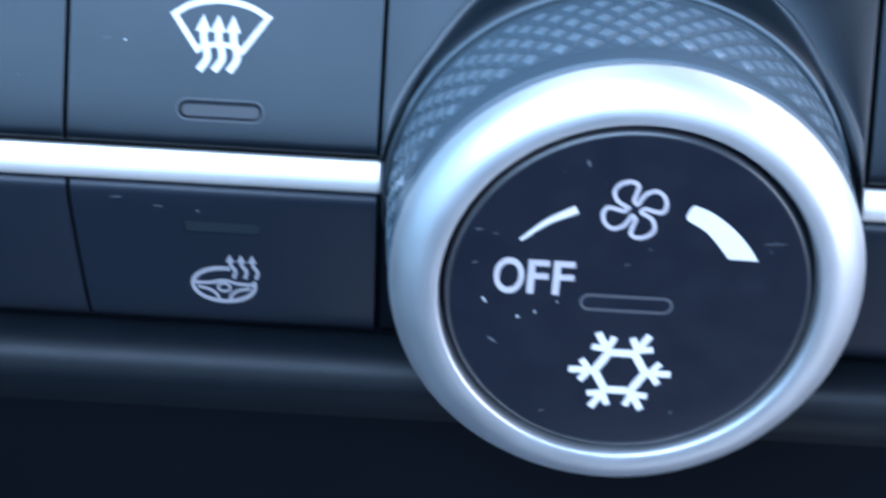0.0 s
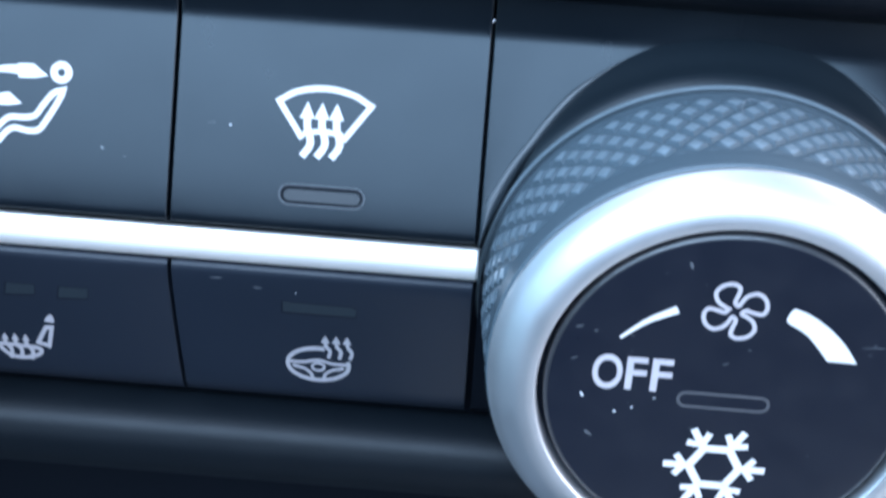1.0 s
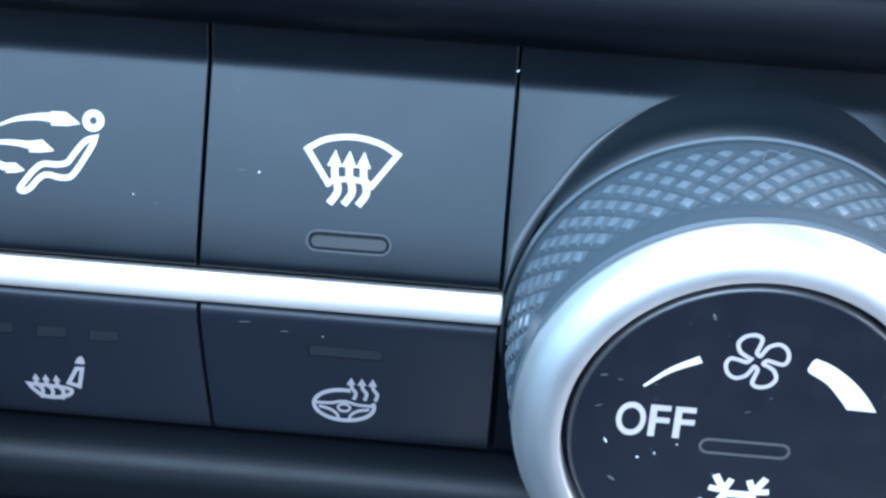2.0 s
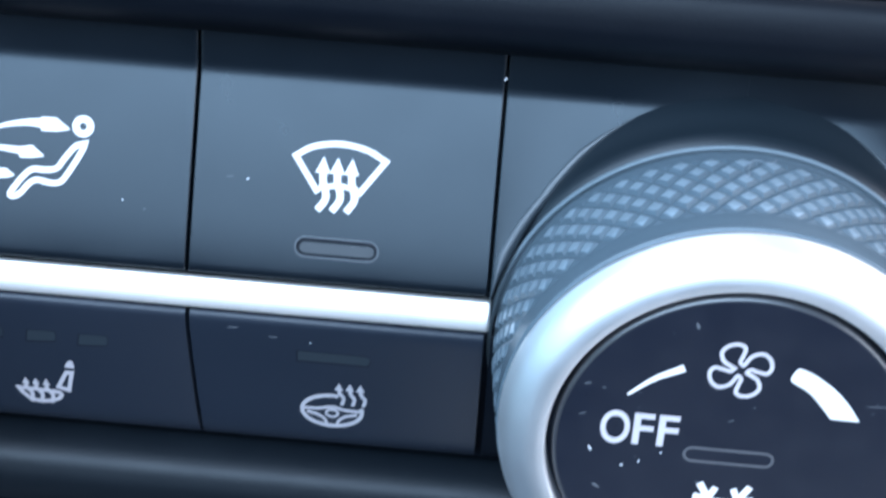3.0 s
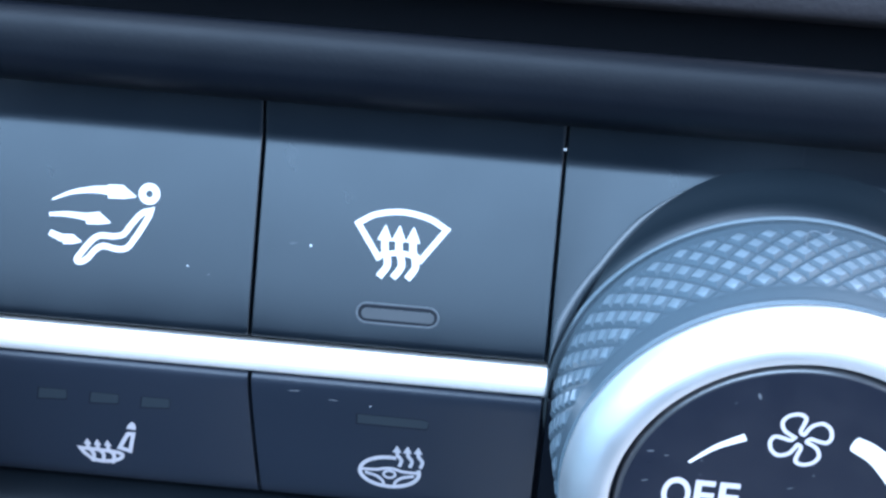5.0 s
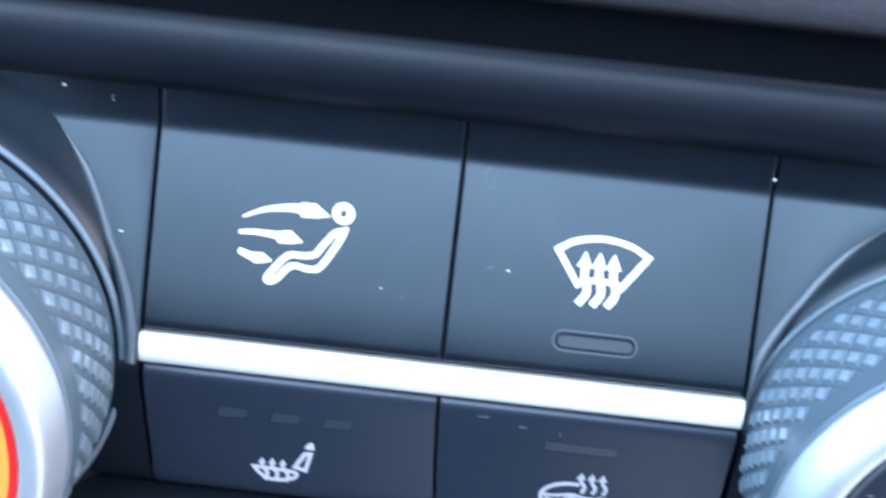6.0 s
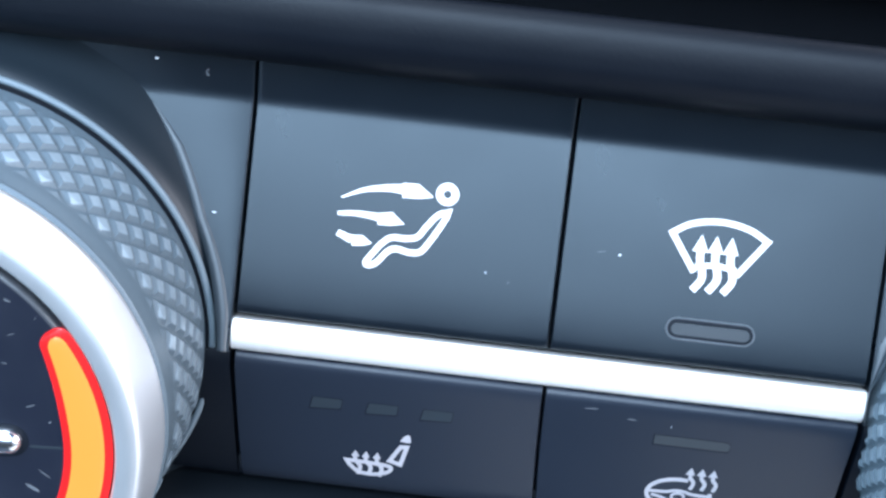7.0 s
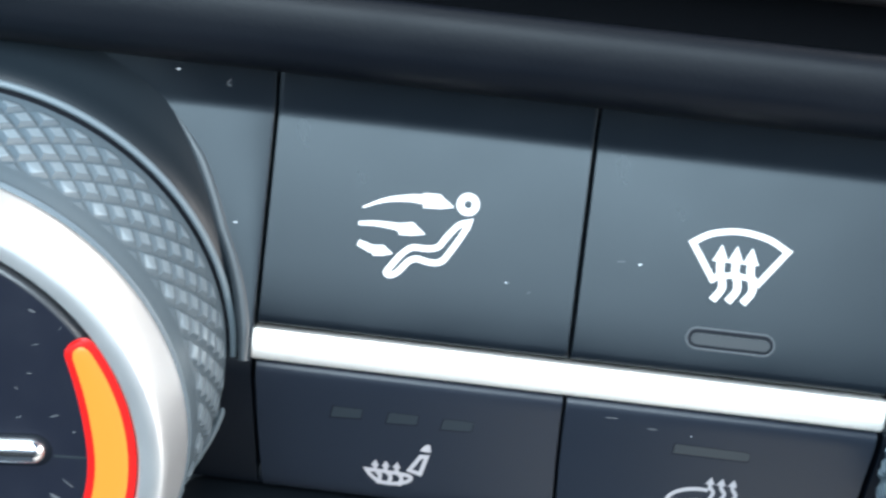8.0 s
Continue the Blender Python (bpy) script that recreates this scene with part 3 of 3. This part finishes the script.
def knob(knob_axis, label, face_r, face_h, crown, bead_r, foot, foot_h, group="climate knobs"):
    place = knob_axis.at
    ob = thing("rotary_knob", knob_axis.c, label, "knob", group)
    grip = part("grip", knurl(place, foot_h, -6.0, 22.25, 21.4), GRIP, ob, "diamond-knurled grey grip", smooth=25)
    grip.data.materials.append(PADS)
    bm = revolved(bmesh.new(), [(20.4, -3.3), (21.0, -3.45), (21.26, -3.7), (21.2, -3.95), (21.02, -4.1), (21.1, -5.0), (21.2, -5.9), (21.2, -6.2), (20.8, -6.6)], place)
    part("neck", bm, GRIP, ob)
    bm = revolved(bmesh.new(), [(22.0, foot_h + 0.1), (21.8, foot_h - 0.1), (21.5, foot_h - 0.25), (21.5, -17.3), (22.4, -17.4), (22.4, -17.6)], place)
    part("groove", bm, foot, ob, "groove at the foot of the grip")
    bm = revolved(bmesh.new(), [(22.5 + bead_r * math.cos(radians(a)), -17.25 + bead_r * math.sin(radians(a))) for a in range(0, 361, 30)], place)
    part("bead", bm, BEAD, ob, "thin smooth bead at the foot of the grip")
    bm = revolved(bmesh.new(), knob_axis.collar, place)
    part("collar", bm, CONE, ob, "smooth conical collar behind the grip")
    f, h = face_r, face_h
    ring = [(f + 0.25, h - 3.0), (f + 0.25, h - 0.75)]
    span, drop = 21.0 - f, h + 2.7
    line = [(f + 0.27, h - 0.5), (f + 0.38, h - 0.2), (f + 0.6, h - 0.06)] + [(f + span * a, h - drop * b) for a, b in crown]
    ring += [tuple(p) for p in curve(line + [(21.08, -2.75)], 6)]
    ring += [(21.1, -3.1), (20.8, -3.4), (20.0, -3.4)]
    part("ring", revolved(bmesh.new(), ring, place, 200), SILVER, ob, "satin silver bevelled ring", smooth=50)
    disc = [(f + 0.3, h - 2.6), (f - 0.3, h - 2.2), (f - 0.32, h - 0.95), (f - 0.42, h - 0.72), (f - 0.65, h - 0.58), (f - 0.9, h - 0.55)] + [(f * k, h - 0.55) for k in (0.75, 0.5, 0.25, 0.002)]
    face = part("dial_face", revolved(bmesh.new(), disc, place), FACE, ob, "black dial face with white markings")
    # ring added over the disc's rounded edge, carrying its highlight in the colour
    edge = [(f - 0.27, h - 1.3), (f - 0.28, h - 0.93), (f - 0.38, h - 0.69), (f - 0.58, h - 0.555), (f - 0.7, h - 0.535), (f - 0.74, h - 0.6)]
    part("dial_rim", revolved(bmesh.new(), edge, place), DIALEDGE, face, "thin edge of the dial, made paler for its highlight")
    return face, functools.partial(knob_axis.at, lift=h - 0.55)


fan_face, on_fan = knob(RIGHT_KNOB, "knurled rotary fan knob with silver ring and black face", 16.35, 0.0,
                                ((0.28, 0.0), (0.47, 0.08), (0.67, 0.3), (0.85, 0.59)), 0.25, GRIP, -16.9)
heat_face, on_heat = knob(LEFT_KNOB, "knurled rotary temperature knob with lit orange arc", 17.85, 1.3,
                                     ((0.52, 0.005), (0.72, 0.1), (0.878, 0.48)), 0.32, GAP, -16.45)

# fan symbol: one closed line round four blades
BLADE = [(-0.60, 0.2), (-1.15, 0.5), (-1.74, 0.95), (-2.02, 1.83), (-1.5, 2.58), (-0.57, 2.85), (0.1, 2.5), (0.0, 1.65), (-0.17, 0.95)]
blades = []
for k in range(4):
    turn = Matrix.Rotation(radians(-90 * k), 2)
    blades += [Vector((-0.3, 8.7)) + 0.93 * (turn @ Vector(p)) for p in BLADE]
smooth_blades = curve(blades + blades[:1], 4)[:-1]
part("symbol_fan", stroke(bmesh.new(), smooth_blades, 0.37, on_fan, closed=True), DIALPRINT, fan_face)


def arc_band(a, b, bulge, w0, w1, n=14):
    """A tapering band from a to b."""
    a, b = Vector(a), Vector(b)
    mid = (a + b) / 2 + bulge * Vector((-(b - a).y, (b - a).x)).normalized()
    line = curve([a, mid, b], n // 2)
    return line, [w0 + (w1 - w0) * i / (len(line) - 1) for i in range(len(line))]


line, wide = arc_band((-9.8, 5.2), (-5.18, 8.45), 0.3, 0.24, 0.74)
part("symbol_arc", stroke(bmesh.new(), line, wide, on_fan), PRINT, fan_face, "thin white low-speed arc")
outer, inner = curve([(4.75, 9.45), (6.2, 8.9), (8.05, 7.65), (9.65, 6.08), (10.85, 4.42)], 5), curve([(8.25, 4.46), (7.45, 5.45), (6.05, 6.95), (4.45, 7.9)], 5)
part("symbol_arc", plate(bmesh.new(), [tuple(p) for p in outer + inner + [Vector((4.2, 8.1)), Vector((4.15, 8.4)), Vector((4.45, 9.2))]], on_fan), PRINT, fan_face, "thick white high-speed arc")

# the word OFF, letter by letter


def letter(char, u0, u1, v0, v1, place):
    text = bpy.data.curves.new("letter", "FONT")
    text.body, text.size, text.offset = char, 4.9, 0.09
    holder = new("letter", text)
    flat = bpy.data.meshes.new_from_object(holder.evaluated_get(bpy.context.evaluated_depsgraph_get()))
    bpy.data.objects.remove(holder)
    bm = bmesh.new()
    bm.from_mesh(flat)
    us, vs = [v.co.x for v in bm.verts], [v.co.y for v in bm.verts]
    for v in bm.verts:
        v.co = place(u0 + (v.co.x - min(us)) / (max(us) - min(us)) * (u1 - u0), v0 + (v.co.y - min(vs)) / (max(vs) - min(vs)) * (v1 - v0), 0.05)
    return bm


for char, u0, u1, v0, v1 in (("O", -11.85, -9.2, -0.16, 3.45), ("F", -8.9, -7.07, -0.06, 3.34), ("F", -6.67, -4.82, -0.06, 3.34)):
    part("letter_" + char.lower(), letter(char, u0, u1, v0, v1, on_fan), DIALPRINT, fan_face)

# snowflake
for k in range(6):
    a = radians(60 * k)
    turn = Matrix.Rotation(a, 2)
    at = Vector((0.13, -7.72))

    def arm(points):
        return [at + turn @ Vector(p) for p in points]

    bm = stroke(bmesh.new(), arm([(2.0, 0), (4.6, 0)]), 0.66, on_fan)
    stroke(bm, arm([(2.7, 0), (3.55, 1.12)]), 0.6, on_fan, proud=0.045)
    stroke(bm, arm([(2.7, 0), (3.55, -1.12)]), 0.6, on_fan, proud=0.045)
    stroke(bm, arm([(2.3, 0), (1.15, 2.0)]), 0.74, on_fan, proud=0.05)
    part("symbol_snowflake", bm, PRINT, fan_face)

# unlit light of the cooling key
bm = stroke(bmesh.new(), stadium(-0.03, -0.62, 4.0, 0.72), 0.26, on_fan, closed=True, proud=0.06)
slot = part("lens_rim", bm, DIALRIM, fan_face)
part("lens", plate(bmesh.new(), stadium(-0.03, -0.62, 3.9, 0.7), on_fan, 0.02), FACE, slot, "unlit indicator lens")

# temperature dial: lit arc, its red border, silver pointer and the split line
def lit_arc(grow, a1, proud):
    """The lit arc, a raised band whose inner edge runs outwards towards its rounded upper end."""
    bm, rows = bmesh.new(), []
    for i in range(41):
        a = -60 + (a1 + 60) * (1 - (1 - i / 40) ** 1.6)
        c = (15.0 - grow + 1.25 * max(0.0, (a - 6) / 30) ** 2 + 17.4 + grow) / 2
        half = 17.4 + grow - c
        end = max(0.0, 1 - (a1 - a) / 3.2)
        half *= math.sqrt(max(0.02, 1 - 0.9 * end ** 3))
        cs, sn = math.cos(radians(a)), math.sin(radians(a))
        rows.append([bm.verts.new(on_heat(r * cs, r * sn, w)) for r, w in ((c - half, 0.0), (c - half, proud - 0.06), (c - half + 0.12, proud), (c + half - 0.12, proud), (c + half, proud - 0.06), (c + half, 0.0))])
    for a, b in zip(rows, rows[1:]):
        for i in range(5):
            bm.faces.new((a[i], a[i + 1], b[i + 1], b[i]))
    bm.faces.new(rows[-1])
    return bm


border = part("light_border", lit_arc(0.6, 37.1, 0.12), RED, heat_face, "red-glowing edge of the arc")
part("light_arc", lit_arc(0.0, 35.2, 0.3), ORANGE, border, "orange-lit arc")
TURN = Matrix.Rotation(radians(4.1), 2)


def turned(points):
    return [tuple(TURN @ Vector(p)) for p in points]


part("pointer_groove", plate(bmesh.new(), turned(stadium(5.1, -0.05, 6.75, 1.4, 12)), on_heat, 0.03), GAP, heat_face)
bm = bmesh.new()
layers = [[bm.verts.new(on_heat(u, v, w)) for u, v in turned(stadium(5.0, 0.0, half, r, 12))]
          for half, r, w in ((6.4, 1.05, 0.0), (6.4, 1.05, 0.25), (6.3, 0.95, 0.5), (6.1, 0.75, 0.72), (5.85, 0.5, 0.86), (5.6, 0.25, 0.93), (5.36, 0.01, 0.95))]
for a, b in zip(layers, layers[1:]):
    for i in range(len(a)):
        bm.faces.new((a[i], a[(i + 1) % len(a)], b[(i + 1) % len(a)], b[i]))
part("pointer", bm, CHROME, heat_face, "silver pointer bar")
part("split_line", stroke(bmesh.new(), [(11.9, 0.32), (14.3, 0.4)], 0.2, on_heat, proud=0.05), LED_OFF, heat_face)

# ---- dust specks and scuffs ----
random.seed(4)


def specks(name, marks, mat, label):
    """Tiny flakes: u, v, length, width, turn, and the surface they lie on."""
    bm = bmesh.new()
    for u, v, long, wide, turn, place in marks:
        n = 6
        pts = []
        for i in range(n):
            a = 2 * math.pi * i / n
            k = random.uniform(0.75, 1.1)
            p = Matrix.Rotation(radians(turn), 2) @ Vector((long / 2 * k * math.cos(a), wide * 0.4 * k * math.sin(a)))
            pts.append((u + p.x, v + p.y))
        plate(bm, pts, place, 0.045)
    return single(name, bm, mat, label, "dust", "stuff")


def top_edge(u, v, w=0.0):
    """On the forward-leaning strip above the crease."""
    return Vector((u, -(v - 20.35) * 0.345 - w, v))


bright = [(5.35, 10.0, 0.34, 0.26, 20, upper), (29.55, 21.6, 0.40, 0.22, 30, top_edge), (-38.86, 23.12, 0.42, 0.22, -10, top_edge),
          (-32.44, 9.6, 0.45, 0.15, 0, upper), (-40.4, 19.4, 0.30, 0.2, 0, upper), (-39.72, 17.75, 0.26, 0.2, 40, upper),
          (-6.8, 6.9, 0.26, 0.12, -30, upper), (12.4, -5.9, 0.12, 0.12, 0, lower)]
bright += [(-12.55, -0.95, 0.75, 0.22, -60, on_fan), (-9.5, -2.5, 0.30, 0.26, 0, on_fan), (-8.0, -1.92, 0.32, 0.18, 70, on_fan), (-6.1, -0.78, 0.30, 0.10, 20, on_fan)]
specks("dust", bright, DUST, "pale specks of dust on the keys and dial")
dull = [(random.uniform(-13, 13), random.uniform(-13, 12), random.uniform(0.15, 0.4), random.uniform(0.05, 0.12), random.uniform(-60, 60), on_fan) for _ in range(9)]
dull += [(random.uniform(-5, 13), random.uniform(-12, 12), random.uniform(0.2, 0.6), random.uniform(0.05, 0.14), random.uniform(-60, 60), on_heat) for _ in range(10)]
dull += [(-4.6, 12.85, 0.35, 1.0, 20, on_fan), (12.1, 6.15, 1.9, 0.10, 4, on_fan), (-11.9, 5.7, 0.45, 0.14, 0, on_fan), (-8.7, 5.5, 0.28, 0.12, 0, on_fan), (-0.35, 3.33, 0.55, 0.12, 20, on_fan),
         (1.5, 4.95, 0.30, 0.14, 0, on_fan), (-2.5, -3.67, 0.5, 0.16, 10, on_fan), (-11.6, -5.05, 1.0, 0.35, -35, on_fan), (-13.5, 2.8, 0.7, 0.15, 20, on_fan), (-13.4, 6.06, 0.8, 0.22, 10, on_fan),
         (-6.6, -12.4, 0.6, 0.14, 20, on_fan), (5.2, -11.85, 0.5, 0.16, 50, on_fan)]
dull += [(7.4, -1.8, 0.7, 0.3, 10, on_heat), (8.3, -4.5, 0.6, 0.26, -10, on_heat), (12.0, -3.3, 1.2, 0.35, -30, on_heat), (12.95, -2.0, 1.1, 0.14, -40, on_heat), (12.0, 3.8, 0.9, 0.12, 20, on_heat),
         (13.4, 2.55, 0.3, 0.2, 0, on_heat), (10.2, 7.2, 0.35, 0.14, 0, on_heat), (10.5, 12.3, 0.6, 0.2, -20, on_heat), (7.7, 9.6, 0.4, 0.14, 0, on_heat)]
dull += [(-34.15, 22.55, 0.55, 0.16, 50, top_edge), (-34.15, 22.18, 0.45, 0.2, -35, top_edge), (3.6, 10.1, 0.9, 0.10, 10, upper), (-4.6, 6.2, 0.3, 0.12, 10, upper),
         (8.6, -5.6, 1.1, 0.16, 0, lower), (4.6, -4.9, 1.4, 0.14, 4, lower)]
specks("scuff", dull, SCUFF, "faint grey scuffs on the keys and dials")
# small white marking on the recessed face far below the keys
bm = plate(bmesh.new(), [(36.0, -37.9), (37.7, -37.9), (39.6, -38.9), (36.6, -39.4)], lambda u, v, w: Vector((u, 11.5 - (v + 28) * 0.5227 - w, v)), 0.3)
single("printed_mark", bm, PRINT, "small white printed mark below the ledge", "marking")

# stray fibres lying across the fan knob's grip


def fibre(points, label):
    """A thin hair on the grip: angle round the knob in degrees and height along it."""
    bm, rings = bmesh.new(), []
    for p in curve(points, 6):
        a, h = radians(p.x), p.y
        r = 22.25 - 0.078 * (h + 16.9) + 0.06
        c = RIGHT_KNOB.at(r * math.cos(a), r * math.sin(a), h)
        rings.append([bm.verts.new(c + 0.05 * (math.cos(b) * Vector((1, 0, 0)) + math.sin(b) * ABOVE)) for b in (0, 2.1, 4.2)])
    for a, b in zip(rings, rings[1:]):
        for i in range(3):
            bm.faces.new((a[i], a[(i + 1) % 3], b[(i + 1) % 3], b[i]))
    return single("fibre", bm, FIBRE, label, "fibre")


fibre([(83.5, -16.2), (84.3, -15.5), (85.9, -15.2), (87.7, -15.5), (89.5, -15.2), (90.6, -14.0), (90.9, -12.6), (92.0, -12.2)], "pale stray fibre on the knurled fan knob")
fibre([(151.5, -10.3), (150.2, -9.2), (149.0, -8.8), (149.3, -8.2), (150.4, -8.4), (151.6, -9.0), (153.0, -9.5)], "pale curled fibre on the knurled fan knob")
